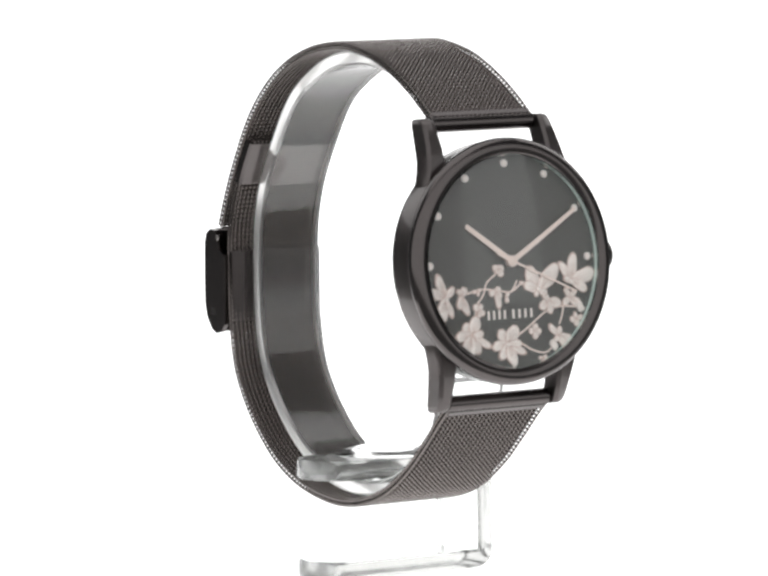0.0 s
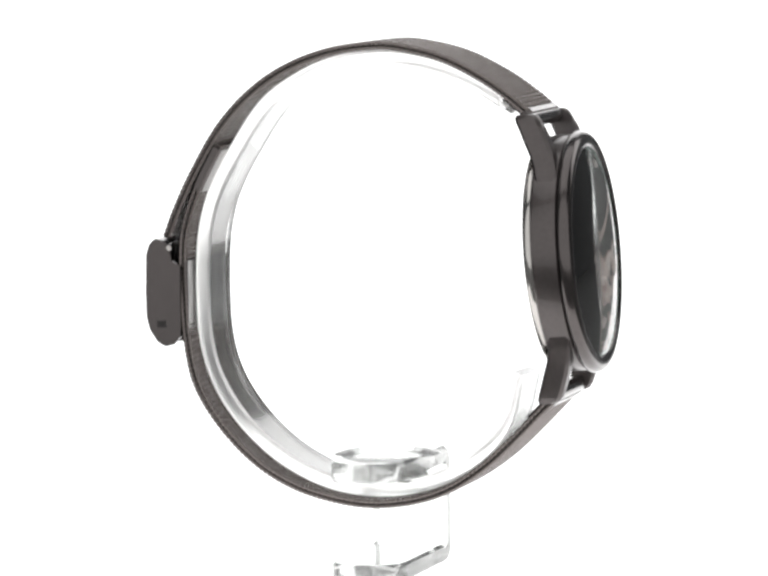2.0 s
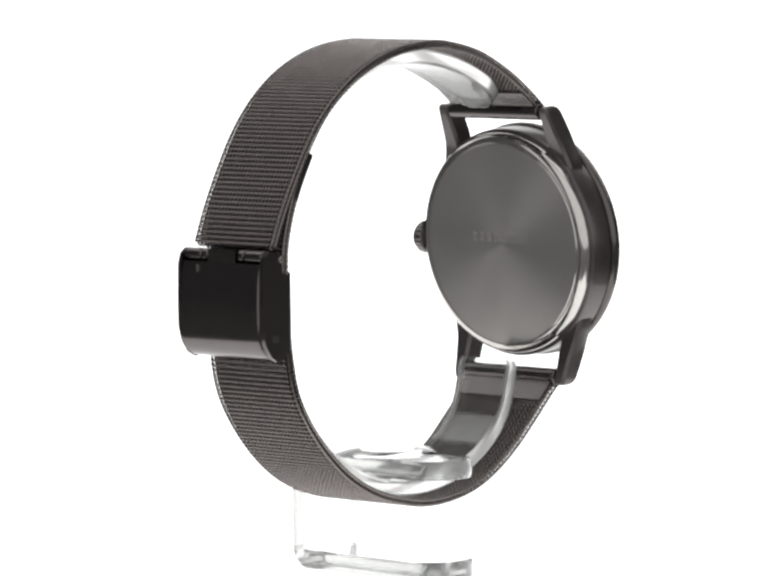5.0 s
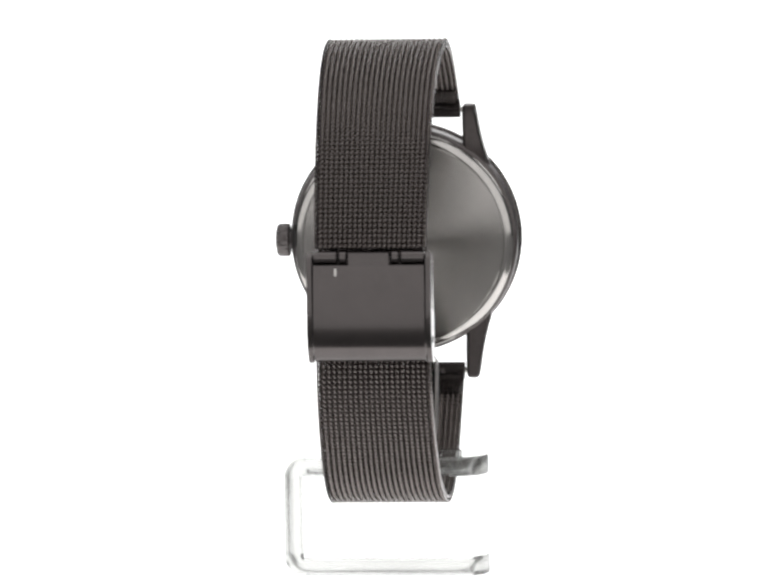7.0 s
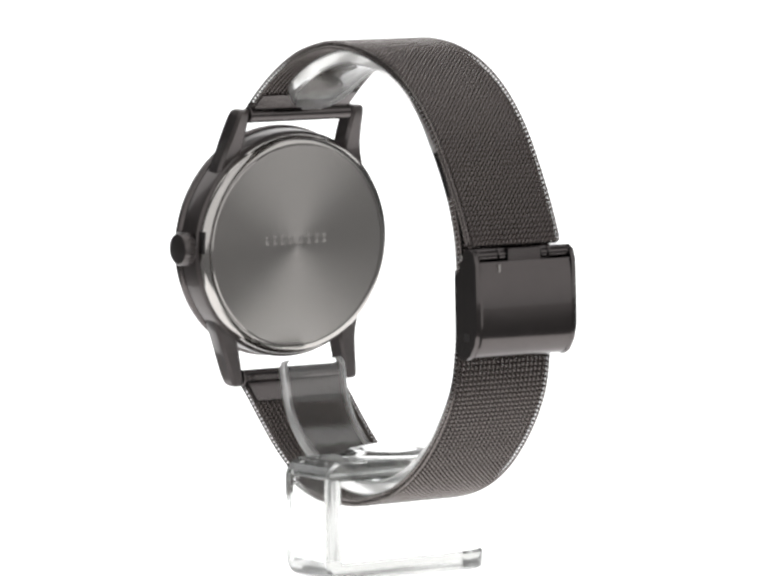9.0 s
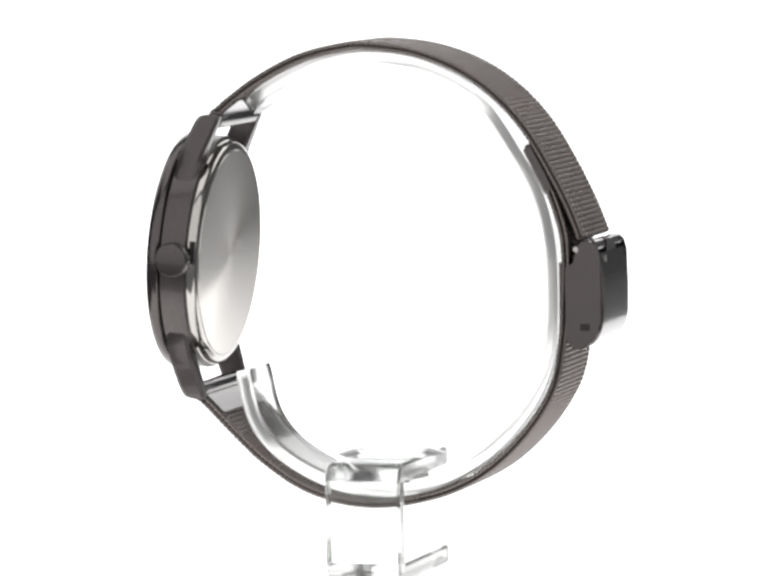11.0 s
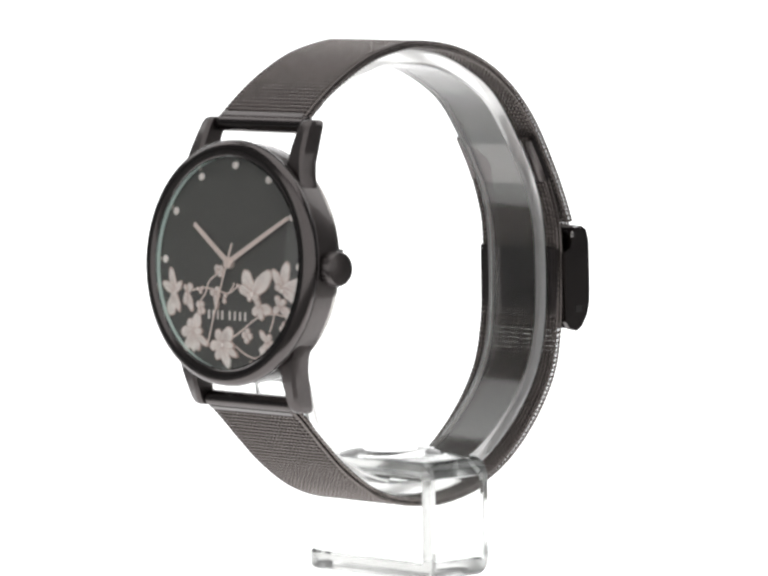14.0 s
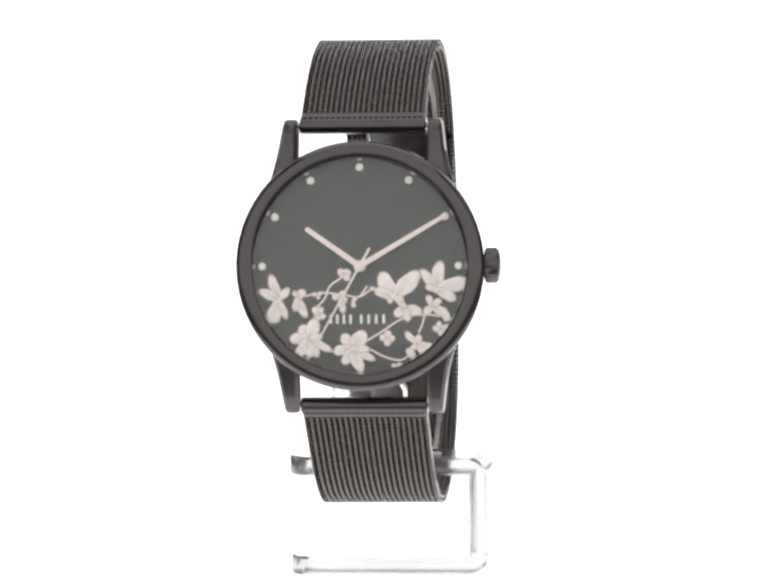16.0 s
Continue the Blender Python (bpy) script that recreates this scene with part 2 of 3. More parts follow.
def build_dial():
    dial = part("dial", lathe([(0, 2.2), (15.85, 2.2), (15.85, 2.3), (0, 2.3)], 96), DIAL, watch, "dark grey dial with rose gold flowers", CASE)
    top = 2.3
    for h in range(12):
        a = radians(30 * h)
        bm = lathe([(0.58, 0), (0.58, 0.2), (0.44, 0.36), (0, 0.44)], 18)
        part("hour_marker", bm, PETAL, dial, m=CASE @ Matrix.Translation((14.2 * math.sin(a), -top, 14.2 * math.cos(a))))
        bm = face_plate([(-0.28, 15.25), (0.28, 15.25), (0.28, 15.4), (-0.28, 15.4)], 0, 0.05)
        part("minute_tick", bm, ROSE, dial, m=CASE @ Matrix.Translation((0, -top, 0)) @ Matrix.Rotation(a, 4, "Y"))
    rnd = random.Random(5)

    def flower(x, z, *petals):
        """A blossom at (x, z); each petal runs to its tip (x, z) and has a half width."""
        bm = bmesh.new()
        for k, (tx, tz, wd) in enumerate(petals):
            ln, a = math.hypot(tx - x, tz - z), math.atan2(tz - z, tx - x)
            ca, sa = math.cos(a), math.sin(a)
            lean = rnd.uniform(-0.25, 0.25)
            rim = []
            for j in range(16):
                u = 2 * math.pi * j / 16
                px = ln * (0.45 - 0.53 * math.cos(u)) * (1 + 0.07 * math.exp(-((u - math.pi) / 0.4) ** 2))
                pz = wd * math.copysign(abs(math.sin(u)) ** 0.8, math.sin(u)) * (0.90 - 0.24 * math.cos(u)) * (1 + 0.10 * math.sin(4 * u + 2 * k)) + lean * wd * math.sin(u / 2) ** 2
                rim.append((px, pz))
            lift = 0.10 + 0.035 * k
            base = [bm.verts.new((x + ca * px - sa * pz, -top, z + sa * px + ca * pz)) for px, pz in rim]
            edge = [bm.verts.new((v.co.x, -top - lift, v.co.z)) for v in base]
            cx, cz = x + ca * ln * 0.5, z + sa * ln * 0.5
            shrink = max(0.6, 1 - 0.13 / wd)
            mid = [bm.verts.new((cx + shrink * (v.co.x - cx), -top - lift - 0.05, cz + shrink * (v.co.z - cz))) for v in base]
            keel = bm.verts.new((cx, -top - lift + 0.03, cz))
            for j in range(16):
                i = (j + 1) % 16
                bm.faces.new((base[j], base[i], edge[i], edge[j])).material_index = 1
                bm.faces.new((edge[j], edge[i], mid[i], mid[j])).material_index = 1
                bm.faces.new((mid[j], mid[i], keel))
            # a fine vein from the throat towards the tip
            for off in (-0.22, 0.0, 0.26):
                if wd < 0.7 and off:
                    continue
                p0, p1, h = (0.10 * ln, off * 0.35 * wd), ((0.62 if off else 0.74) * ln, off * 1.7 * wd), 0.045
                q = [(x + ca * px - sa * pz, -top - lift - 0.075, z + sa * px + ca * pz) for px, pz in ((p0[0], p0[1] - h), (p1[0], p1[1] - h * 0.4), (p1[0], p1[1] + h * 0.4), (p0[0], p0[1] + h))]
                bm.faces.new([bm.verts.new(v) for v in q]).material_index = 1
        ob = part("flower", bm, PETAL, dial, "pale rose gold blossom", CASE)
        ob.data.materials.append(OUTLINE)

    flower(-11.72, -4.76, (-12.99, -1.22, 0.78), (-14.62, -3.35, 0.78), (-13.06, -8.02, 1.2), (-10.8, -7.59, 0.57), (-10.23, -3.21, 0.64))
    flower(-9.17, -4.48, (-7.9, -3.63, 0.71), (-7.69, -7.24, 0.71), (-9.46, -6.46, 0.57), (-9.53, -3.49, 0.42))
    flower(-5.99, -6.82, (-6.84, -5.9, 0.57), (-5.42, -5.9, 0.5), (-5, -7.31, 0.5), (-6.13, -7.88, 0.42))
    flower(-7.4, -10.28, (-8.89, -8.73, 0.99), (-6.41, -7.59, 1.06), (-10.23, -10.42, 0.92), (-8.96, -13.04, 0.92), (-6.13, -12.97, 0.85), (-4.15, -12.19, 0.64), (-5.49, -10.28, 0.64))
    flower(-1.17, -11.84, (-2.45, -9.72, 0.92), (0.38, -9.29, 1.2), (-3.93, -12.12, 0.85), (-2.31, -14.18, 0.85), (-0.11, -14.95, 0.99), (2.08, -13.4, 0.64), (1.37, -11.84, 0.64))
    flower(4.84, -4.48, (3.21, -0.87, 1.2), (8.31, -0.8, 1.34), (2.08, -3.49, 0.85), (3.92, -5.12, 0.5), (6.19, -5.12, 0.64))
    flower(11, -3.35, (11.42, 0.62, 0.99), (8.95, -0.45, 0.78), (15.31, -2.29, 1.2), (13.69, -4.98, 0.85), (9.44, -3.06, 0.57))
    flower(6.47, -6.04, (4.84, -6.96, 0.78), (8.8, -6.74, 0.85), (6.75, -8.02, 0.64), (5.62, -4.76, 0.57))
    flower(10.43, -5.75, (12.7, -7.17, 0.78), (9.23, -6.89, 0.64), (9.58, -4.34, 0.57), (11.56, -4.76, 0.57))
    flower(11.63, -9.01, (10.43, -9.15, 0.57), (11.78, -10.14, 0.57), (12.84, -8.73, 0.5), (11.14, -8.02, 0.42))
    flower(3.85, -10.28, (2.79, -10.14, 0.57), (3.99, -9.22, 0.57), (4.98, -10.42, 0.57), (3.78, -11.49, 0.57))
    flower(8.17, -11.27, (6.47, -9.5, 0.57), (8.45, -9.86, 0.57), (10.57, -11.84, 0.71), (9.58, -13.11, 0.64), (7.46, -12.12, 0.5))
    flower(5.19, -14.39, (4.49, -14.1, 0.35), (5.9, -13.96, 0.42), (5.34, -15.02, 0.35))
    flower(-2.24, -1.08, (-3.16, -0.52, 0.57), (-1.46, -0.59, 0.64), (-1.74, -2.14, 0.57), (-2.94, -1.58, 0.35))
    flower(-2.87, -4.34, (-4.08, -4.41, 0.57), (-2.31, -3.49, 0.57), (-1.88, -5.05, 0.57), (-2.31, -6.74, 0.57))
    flower(-1.17, -5.05, (-0.47, -4.55, 0.42), (-0.75, -5.9, 0.42))
    flower(-6.2, -4.13, (-6.98, -3.91, 0.35), (-5.42, -3.77, 0.35), (-5.99, -4.76, 0.35))
    flower(2.29, -3.35, (1.37, -3.14, 0.35), (2.79, -3.91, 0.35))
    flower(13.83, -9.43, (13.12, -8.44, 0.35), (14.11, -10.28, 0.35))
    for x, z, r in ((-11.65, -4.9, 0.35), (-7.4, -12.62, 0.57), (-0.04, -14.67, 0.57), (7.39, -12.76, 0.57), (12.48, -7.52, 0.57), (10.86, -3.63, 0.35), (4.77, -4.34, 0.35), (-1.17, -11.98, 0.35), (-6.55, -10.42, 0.35)):
        part("pearl", lathe([(r, 0), (r, 0.28), (0.7 * r, 0.42), (0, 0.48)], 14), PETAL, dial, m=CASE @ Matrix.Translation((x, -top, z)))

    def stem(points, w=0.13):
        pts, tan = spline(points, 0.3)
        bm = bmesh.new()
        rows = [[bm.verts.new((x - tz * s * w, -top - h, z + tx * s * w)) for s, h in ((-1, 0), (-1, 0.08), (1, 0.08), (1, 0))]
                for (x, z), (tx, tz) in zip(pts, tan)]
        for a, b in zip(rows, rows[1:]):
            for k in range(3):
                bm.faces.new((a[k], a[k + 1], b[k + 1], b[k]))
        part("stem", bm, ROSE, dial, m=CASE)

    stem([(-2.6, -1.6), (-4.4, -2.9), (-5.1, -4.6), (-6.3, -6.0), (-6.7, -7.8)])
    stem([(-8.0, -4.3), (-5.6, -3.8), (-3.0, -4.0), (-0.2, -4.4), (1.6, -3.4), (3.4, -3.2)])
    stem([(-0.2, -4.5), (0.6, -3.5), (1.0, -2.8)])
    stem([(0.4, -11.0), (2.8, -9.6), (6.0, -7.6), (9.0, -7.0), (12.2, -7.3)])
    stem([(1.5, -12.0), (3.6, -13.1), (6.0, -13.5), (7.6, -12.0), (8.4, -11.0)])
    stem([(9.4, -6.4), (9.0, -8.2), (8.4, -9.6)])
    # maker's lettering as plain upright bars
    for x0, count, step in ((-4.45, 4, 0.95), (-0.05, 4, 1.08)):
        for k in range(count):
            x = x0 + k * step
            part("lettering_bar", face_plate([(x, -8.25), (x + 0.36, -8.25), (x + 0.36, -6.95), (x, -6.95)], top, top + 0.05), PETAL, dial, m=CASE)


def hand_mesh(length, tail, w0, w1, lo, hi):
    """A slim bevelled bar from its pivot upwards."""
    bm = face_plate([(-w0, -tail), (w0, -tail), (w0, 0), (w1, length - w1 * 0.6), (0, length), (-w1, length - w1 * 0.6), (-w0, 0)][::-1], lo, hi)
    return bm


def build_movement():
    for name, ln, w0, w1, lo, ang in (("hour_hand", 9.6, 0.42, 0.36, 2.62, 305.0), ("minute_hand", 14.0, 0.40, 0.30, 2.78, 59.7)):
        m = CASE @ Matrix.Rotation(radians(ang), 4, "Y")
        part(name, hand_mesh(ln, 0.0, w0, w1, lo, lo + 0.12), ROSE, watch, "slim rose gold " + name.replace("_", " "), m, smooth=False)
    bm = lathe([(0.85, 2.3), (0.85, 2.95), (0.7, 3.02), (0, 3.02)], 24)
    part("hub", bm, ROSE, watch, m=CASE)
    bm = hand_mesh(12.6, 3.0, 0.17, 0.12, 2.98, 3.06)
    lathe([(0.55, 2.98), (0.55, 3.1), (0, 3.12)], 20, bm)
    return part("second_hand", bm, ROSE, watch, "thin rose gold second hand", smooth=False)


build_case()
build_dial()
second_hand = build_movement()

# ---------------------------------------------------------------- the mesh band
UPPER = [(-24.9, 26.94), (-22.3, 29.16), (-17.7, 32.39), (-11.5, 35.52), (-5.2, 37.13), (-0.6, 37.48), (6.6, 36.53), (13.4, 34.05), (19.15, 30.22), (24.0, 25.02), (27.9, 18.67), (30.7, 13.12), (32.5, 8.68)]
LOWER = [(-28.0, -16.14), (-26.2, -17.76), (-22.1, -21.9), (-17.6, -26.03), (-11.9, -29.77), (-6.0, -31.78), (0.6, -32.44), (7.0, -31.58), (13.0, -29.66), (18.8, -26.18), (24.25, -20.68), (28.1, -14.43),
         (29.6, -7.87), (30.1, -1.01), (30.2, 4.54), (29.7, 9.59), (27.5, 16.14), (24.5, 21.9)]
THICK = 1.45


def weave(name, pts, tan, half, side, parent, label):
    """Woven steel mesh: a row of flattened wire coils across the band for each step along it, each linked into the next."""
    wire, sides, per, pitch = 0.172, 6, 10, 0.80
    turns = int(round((half[0] + half[-1]) / pitch))
    verts, faces, base = [], [], 0
    ring = np.arange(sides) * 2 * math.pi / sides
    for i, ((y, z), (ty, tz), h) in enumerate(zip(pts, tan, half)):
        ny, nz = -tz * side, ty * side
        n = turns * per + 1
        a = np.arange(n) / per * 2 * math.pi 
        x = CX + 0.12 * np.sin(a) + np.linspace(-h + 0.30, h - 0.30, n)
        along = 0.34 * np.sin(a)
        lift = -THICK / 2 + (THICK / 2 - wire) * np.cos(a)
        c = np.stack([x, y + ty * along + ny * lift, z + tz * along + nz * lift], 1)
        t = np.gradient(c, axis=0)
        t /= np.linalg.norm(t, axis=1, keepdims=True)
        up = np.array([1.0, 0, 0]) - t * t[:, :1]
        up /= np.linalg.norm(up, axis=1, keepdims=True)
        sd = np.cross(t, up)
        v = c[:, None, :] + wire * (np.cos(ring)[None, :, None] * up[:, None, :] + np.sin(ring)[None, :, None] * sd[:, None, :])
        verts.append(v.reshape(-1, 3))
        k = np.arange(n - 1)[:, None] * sides
        j = np.arange(sides)[None, :]
        jn = (j + 1) % sides
        f = np.stack([k + j, k + jn, k + sides + jn, k + sides + j], -1).reshape(-1, 4) + base
        faces.append(f)
        base += n * sides
    # straight cross wires that pin one coil to the next
    for (y, z), (ty, tz), h in zip((pts[1:] + pts[:-1]) / 2, tan[1:], half[1:]):
        ny, nz = -tz * side, ty * side
        ang = np.arange(6) * math.pi / 3
        for x in (CX - h + 0.3, CX + h - 0.3):
            verts.append(np.stack([np.full(6, x), y - ny * (THICK / 2 + 0.16) + 0.16 * np.cos(ang) * ny + 0.42 * np.sin(ang) * ty,
                                   z - nz * (THICK / 2 + 0.16) + 0.16 * np.cos(ang) * nz + 0.42 * np.sin(ang) * tz], 1))
        k = np.arange(6)
        faces.append(np.stack([k, (k + 1) % 6, (k + 1) % 6 + 6, k + 6], -1) + base)
        base += 12
    # edge strands, knotted once a row
    r, m6 = 0.26, 6
    ring6 = np.arange(m6) * 2 * math.pi / m6
    q = np.arange(0, len(pts) - 1 + 1e-6, 0.5)
    fine = [np.interp(q, np.arange(len(pts)), col) for col in (pts[:, 0], pts[:, 1], tan[:, 0], tan[:, 1], np.asarray(half))]
    line, nrm, hw = np.stack(fine[:2], 1), np.stack([-fine[3] * side, fine[2] * side], 1), fine[4]
    for sx in (-1, 1):
        for d in (-0.36, -THICK + 0.36):
            c = line + nrm * d
            sw = 1 + 0.42 * np.cos(np.arange(len(q)) * math.pi + (0 if d > -0.5 else math.pi))
            xs = (CX + sx * (hw - 0.5 * r))[:, None] + 0.5 * (r * sw)[:, None] * np.cos(ring6)[None, :]
            yz = c[:, None, :] + (r * sw)[:, None, None] * np.sin(ring6)[None, :, None] * nrm[:, None, :]
            verts.append(np.concatenate([xs[:, :, None], yz], 2).reshape(-1, 3))
            k = np.arange(len(q) - 1)[:, None] * m6
            j = np.arange(m6)[None, :]
            jn = (j + 1) % m6
            faces.append(np.stack([k + j, k + jn, k + m6 + jn, k + m6 + j], -1).reshape(-1, 4) + base)
            base += len(q) * m6
    v = np.concatenate(verts) * MM
    f = np.concatenate(faces)
    me = bpy.data.meshes.new(name)
    me.vertices.add(len(v))
    me.vertices.foreach_set("co", v.ravel())
    me.loops.add(f.size)
    me.loops.foreach_set("vertex_index", f.ravel())
    me.polygons.add(len(f))
    me.polygons.foreach_set("loop_start", np.arange(0, f.size, 4))
    me.update()
    me.validate()
    me.materials.append(WIRE)
    me.shade_smooth()
    ob = finish(name, me, parent, label, smooth=False)
    return tagged(ob, kind="stuff")


def build_band():
    for name, ctrl, w0, w1, bar, side in (("upper_band", UPPER, 9.1, 8.15, (-24.1, 25.7), 1), ("lower_band", LOWER, 9.1, 7.9, (-27.2, -15.0), -1)):
        pts, tan = spline(ctrl, 0.78)
        half = np.interp(np.linspace(0, 1, len(pts)), [0, 0.45, 1], [w0, 0.5 * (w0 + w1) + 0.2, w1])
        band = weave(name, pts, tan, half, side, watch, "dark gunmetal woven wire mesh band")
        # smooth end sleeve that holds the spring bar between the lugs
        sleeve = ribbon(pts[:2], tan[:2], 9.15, -1.2, 0.02, CX, side)
        part("end_sleeve", sleeve, POLISHED, band, "smooth gunmetal end sleeve")
        part("inner_plate", ribbon(pts[:7], tan[:7], 8.7, -1.66, -1.36, CX, side), POLISHED, band, "smooth plate inside the band's end")
        part("spring_bar_tube", rod(CX - 9.25, CX + 9.25, *bar, 1.3, 28), POLISHED, band, "polished tube round the spring bar")
        for sx in (-1, 1):
            part("spring_bar", rod(CX + sx * 9.9 - 0.9, CX + sx * 9.9 + 0.9, *bar, 0.45, 12), STEEL, band)
    # metal tip on the tail of the lower band
    pts, tan = spline(LOWER, 0.8)
    tip = ribbon(pts[-10:], tan[-10:], 8.1, -1.56, 0.15, CX, -1)
    part("band_tip", tip, POLISHED, watch, "smooth gunmetal tip of the band")


def build_clasp():
    x0, hw = 0.0, 8.25
    OUT = Matrix.Translation((0, 0.3, 0))
    outer = [(34.3, 6.0), (34.75, 3.5), (34.95, 0.0), (34.9, -3.6), (34.5, -5.6), (33.4, -7.3), (32.0, -8.1), (30.9, -7.9)]
    pts, tan = spline(outer, 0.5)
    clasp = part("clasp_cover", ribbon(pts, tan, hw, -0.8, 0.0, x0, 1), POLISHED, watch, "smooth curved gunmetal clasp cover", OUT)
    part("hinge_tab", box(x0 - 2.9, x0 + 2.9, 32.2, 34.25, 5.7, 7.8), POLISHED, clasp, m=OUT, bevel=0.3)
    for sx in (-1, 1):
        for near, far in ((3.2, 4.35), (4.6, 8.1)):
            a, b = sorted((x0 + sx * near, x0 + sx * far))
            part("hinge_barrel", rod(a, b, 33.2, 7.0, 0.95, 20), POLISHED, clasp, m=OUT)
        cheek = [(29.3, 3.9), (30.6, 4.6), (31.0, 6.6), (31.8, 7.7), (33.0, 7.9), (34.1, 7.2), (34.6, 5.6), (34.75, 0.0), (34.7, -3.8), (34.2, -5.8), (33.0, -7.6), (31.8, -8.3), (30.4, -8.0), (29.4, -6.8)]
        a, b = sorted((x0 + sx * hw, x0 + sx * (hw + 0.75)))
        ck = part("cheek", slab(cheek, a, b), POLISHED, clasp, m=OUT, bevel=0.15)
        a, b = sorted((x0 + sx * (hw + 0.70), x0 + sx * (hw + 0.80)))
        part("rivet", slab([(31.6, -5.4), (33.0, -5.4), (33.0, -4.4), (31.6, -4.4)], a, b), DARK, ck, m=OUT)
        # bright stub stands in for light showing through the hinge's pin hole
        a, b = sorted((x0 + sx * (hw + 0.72), x0 + sx * (hw + 0.92)))
        part("pinhole_stub", rod(a, b, 31.0, 6.6, 0.42, 14, round_end=0.06), BRIGHT, ck, "bright stub in place of a lit pin hole", OUT)
    part("hinge_leaf", box(x0 - 8.2, x0 + 8.2, 31.0, 31.6, 4.4, 7.2), POLISHED, clasp, m=OUT, bevel=0.15)
    part("engraved_mark", box(x0 + 4.6, x0 + 4.95, 34.5, 34.66, 4.5, 5.6), BRIGHT, clasp, m=OUT)
    part("clasp_plate", box(x0 - 8.2, x0 + 8.2, 28.25, 28.75, -6.2, 4.6), POLISHED, clasp, "flat gunmetal base plate of the clasp", m=OUT, bevel=0.15)


build_band()
build_clasp()

# ---------------------------------------------------------------- the acrylic stand


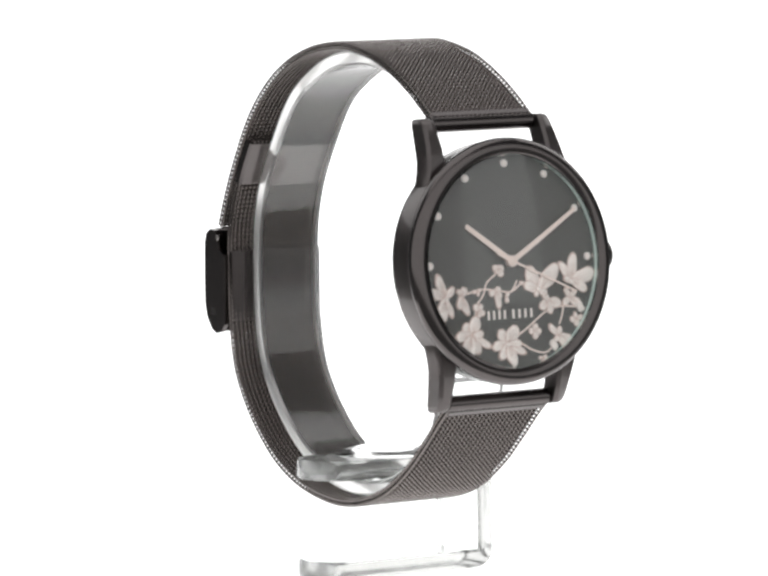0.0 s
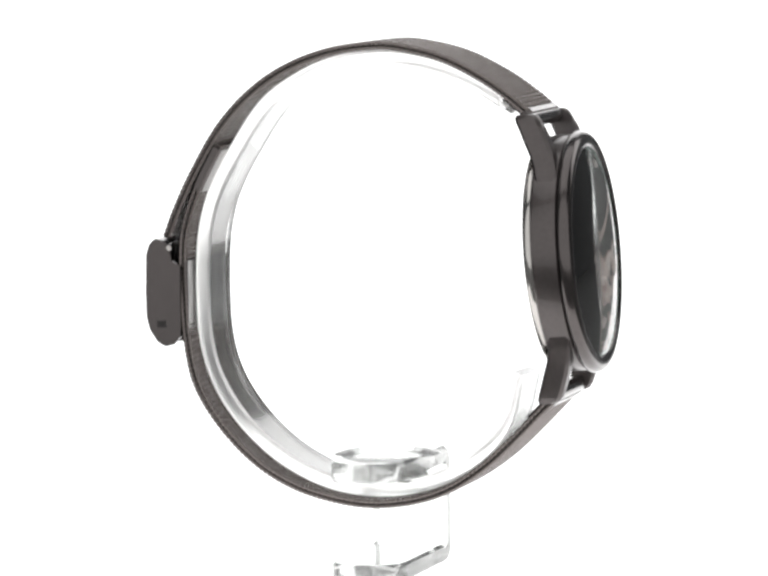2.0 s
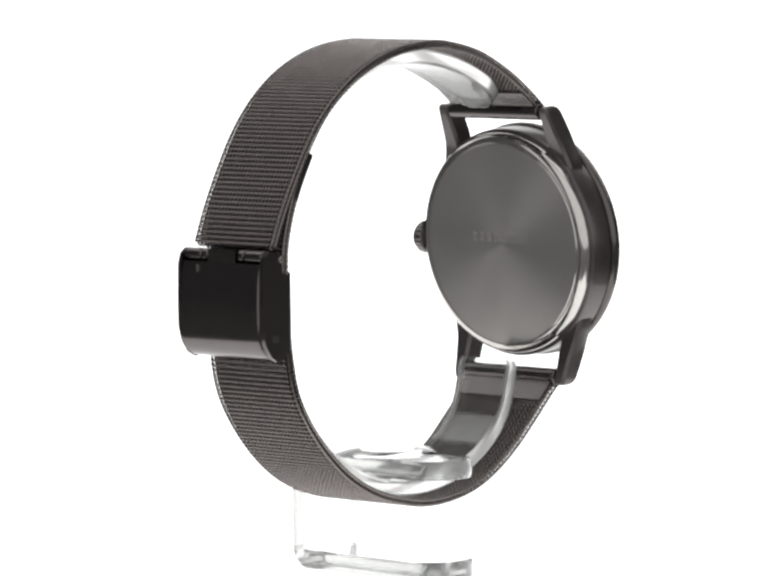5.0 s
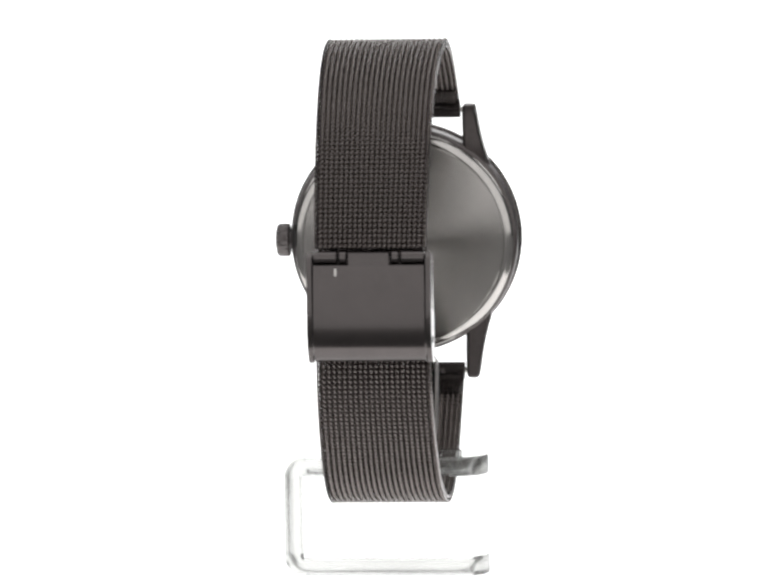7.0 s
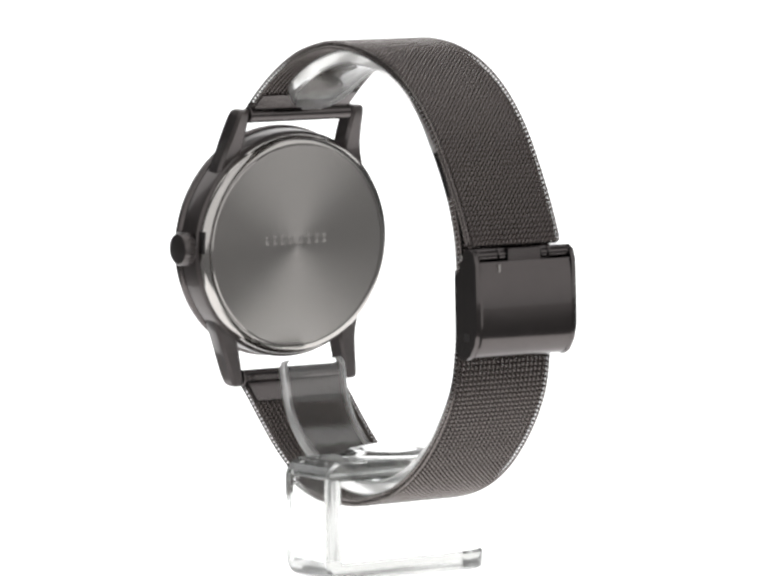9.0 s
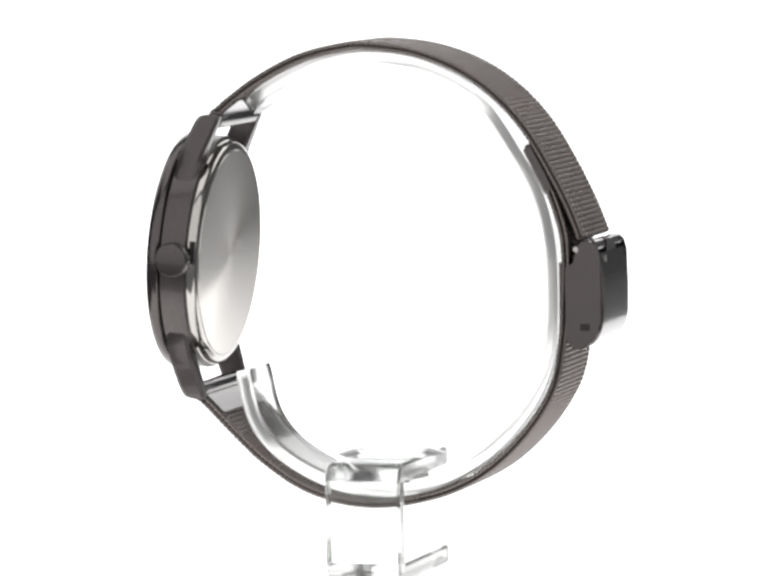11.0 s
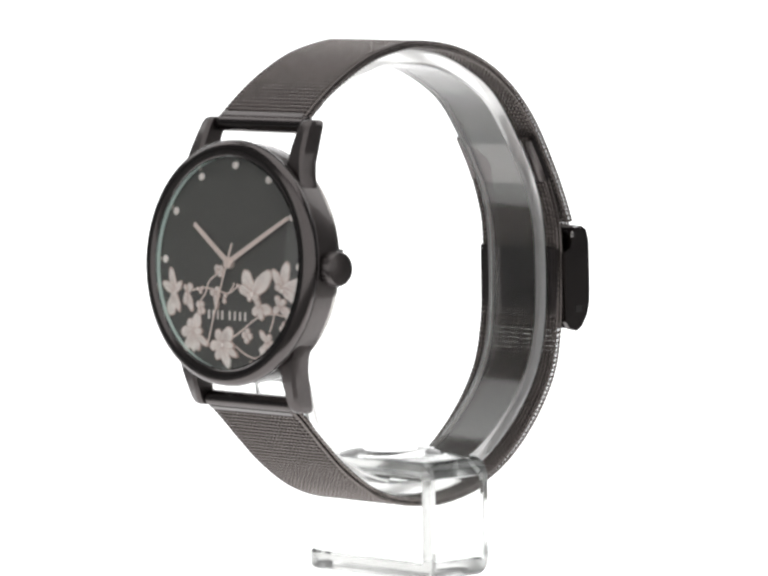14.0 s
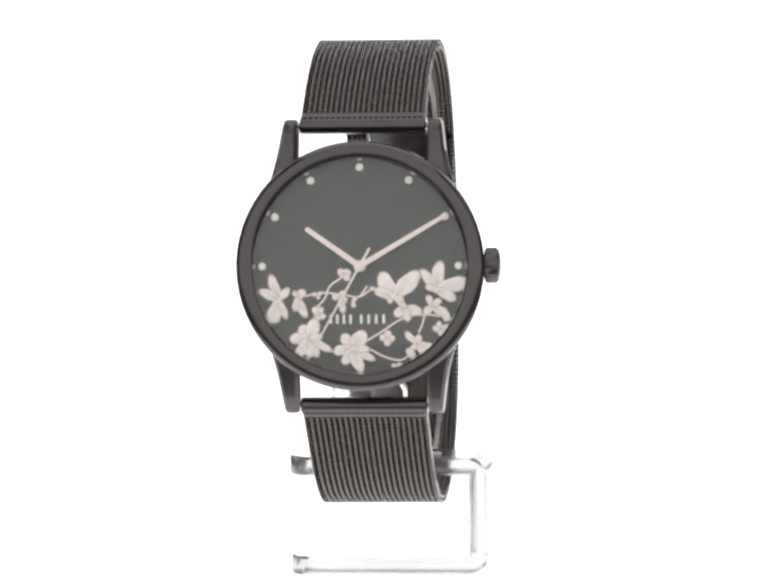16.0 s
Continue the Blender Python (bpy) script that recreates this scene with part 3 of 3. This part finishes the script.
def build_stand():
    cuff = [(-21.4, 27.99), (-17.1, 31.22), (-11.0, 34.14), (-5.0, 35.65), (0.0, 35.95), (6.4, 35.04), (12.5, 32.43), (18.0, 28.4), (23.0, 21.15), (26.2, 15.1), (27.9, 9.06), (28.4, 2.01), (28.1, -7.05),
            (26.4, -13.59), (22.8, -19.54), (17.6, -24.77), (12.2, -28.2), (6.8, -30.21), (0.6, -30.97), (-5.8, -30.31), (-11.3, -28.4), (-16.8, -24.87), (-20.6, -19.94), (-22.5, -12.49)]
    pts, tan = spline(cuff, 0.8)
    wide = [5.5] * len(pts)                         # the upper end is rounded, the lower one cut square
    for k, less in enumerate((3.4, 2.1, 1.3, 0.75, 0.4, 0.15)):
        wide[k] -= less
    wide[-1] -= 0.5
    clear = [part("cuff", ribbon(pts, tan, wide, -2.2, 0.0, 0.0, 1), ACRYLIC, stand, "clear C-shaped cuff inside the band")]
    # one strip bent twice: tongue, upright, foot
    x1, r, t = 15.4, 2.2, 2.9
    top, low = -25.0, -42.95

    def arc(cx, cz, rad, a0, a1, n=8):
        return [(cx + rad * math.cos(radians(a0 + (a1 - a0) * k / n)), cz + rad * math.sin(radians(a0 + (a1 - a0) * k / n))) for k in range(n + 1)]

    path = [(-10.0, top - t / 2)] + arc(x1 - t / 2 - r + 0.6, top - t / 2 - r + 0.6, r - 0.6, 90, 0) + arc(x1 - t / 2 - r + 0.6, low + t / 2 + r - 0.6, r - 0.6, 0, -90) + [(-10.0, low + t / 2)]
    bm = bmesh.new()
    rows = []
    yw, ym, c = 5.8, 0.3, 0.42

    def row(px, pz, nx, nz, h):
        sec = ((-h + c, t / 2), (h - c, t / 2), (h, t / 2 - c), (h, -t / 2 + c), (h - c, -t / 2), (-h + c, -t / 2), (-h, -t / 2 + c), (-h, t / 2 - c))
        rows.append([bm.verts.new((px + nx * d, ym + sy, pz + nz * d)) for sy, d in sec])

    ends = [(-10.0 - 5.1 * math.sin(a), yw * math.cos(a) ** 0.85) for a in (radians(q) for q in (84, 76, 66, 54, 40, 26, 12))]
    for x, h in ends:
        row(x, top - t / 2, 0, 1, max(h, 0.8))
    for i, (x, z) in enumerate(path):
        a = path[max(i - 1, 0)]
        b = path[min(i + 1, len(path) - 1)]
        tx, tz = b[0] - a[0], b[1] - a[1]
        ln = math.hypot(tx, tz)
        row(x, z, -tz / ln, tx / ln, yw)
    for x, h in ends[::-1]:
        row(x, low + t / 2, 0, -1, max(h, 0.8))
    for a, b in zip(rows, rows[1:]):
        for k in range(8):
            bm.faces.new((a[k], a[(k + 1) % 8], b[(k + 1) % 8], b[k]))
    bm.faces.new(rows[0])
    bm.faces.new(rows[-1][::-1])
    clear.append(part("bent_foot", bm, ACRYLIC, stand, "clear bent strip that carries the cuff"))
    # a low clear dome lies on the tongue, under the cuff's hollow
    dome = [(0.0, 1.6), (2.0, 1.51), (4.0, 1.24), (6.0, 0.78), (7.4, 0.32), (8.1, 0.06), (8.1, 0.0), (0.0, 0.0)]
    clear.append(part("saddle", lathe(dome, 64), GEL, stand, "low clear dome on the tongue", Matrix.Translation((0.0, ym, top + 0.02)) @ Matrix.Rotation(radians(-90), 4, "X")))
    clear.append(part("pad", box(-5.0, 5.0, -4.6, 4.6, -28.9, -27.85), ACRYLIC, stand, bevel=0.2))
    clear[1].data.materials.append(SHADED_EDGE)            # sawn sides: grey tint stands in for the dark room refracted there
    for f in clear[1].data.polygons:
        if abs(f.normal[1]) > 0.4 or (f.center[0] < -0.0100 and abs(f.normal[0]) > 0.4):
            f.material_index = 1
    for ob in clear:
        ob.visible_shadow = False
    for ob, axis in zip(clear[:1], (0,)):           # the sawn edges of the cuff are frosted
        ob.data.materials.append(FROSTED)
        for f in ob.data.polygons:
            if abs(f.normal[axis]) > 0.6:
                f.material_index = 1


build_stand()

# ---------------------------------------------------------------- what moves
START, SPEED = 34.77, 19.855                      # degrees, degrees a second
SECOND_0 = 113.5                                 # where the second hand points at the start, in degrees from twelve


def motions():
    times = [0.5 * k for k in range(33)]
    walk(watch, [(t, pose(0, 0, BASE, 0, 0, START + SPEED * t) @ pose(ASIDE, 0, 0, 0, 0, YAW)) for t in times])
    walk(stand, [(t, pose(0, 0, BASE, 0, 0, START + SPEED * t)) for t in times])
    ticks = []
    case_mm = Matrix.Translation(CASE.translation * MM) @ CASE.to_3x3().to_4x4()
    for k in range(17):
        m = case_mm @ Matrix.Rotation(radians(SECOND_0 + 6 * k), 4, "Y")
        if k > 0:
            ticks.append((k - 0.35, case_mm @ Matrix.Rotation(radians(SECOND_0 + 6 * (k - 1)), 4, "Y")))
            ticks.append((k - 0.25, m))
        else:
            ticks.append((0.0, m))
    ticks.append((16.0, case_mm @ Matrix.Rotation(radians(SECOND_0 + 96), 4, "Y")))
    walk(second_hand, ticks)


motions()
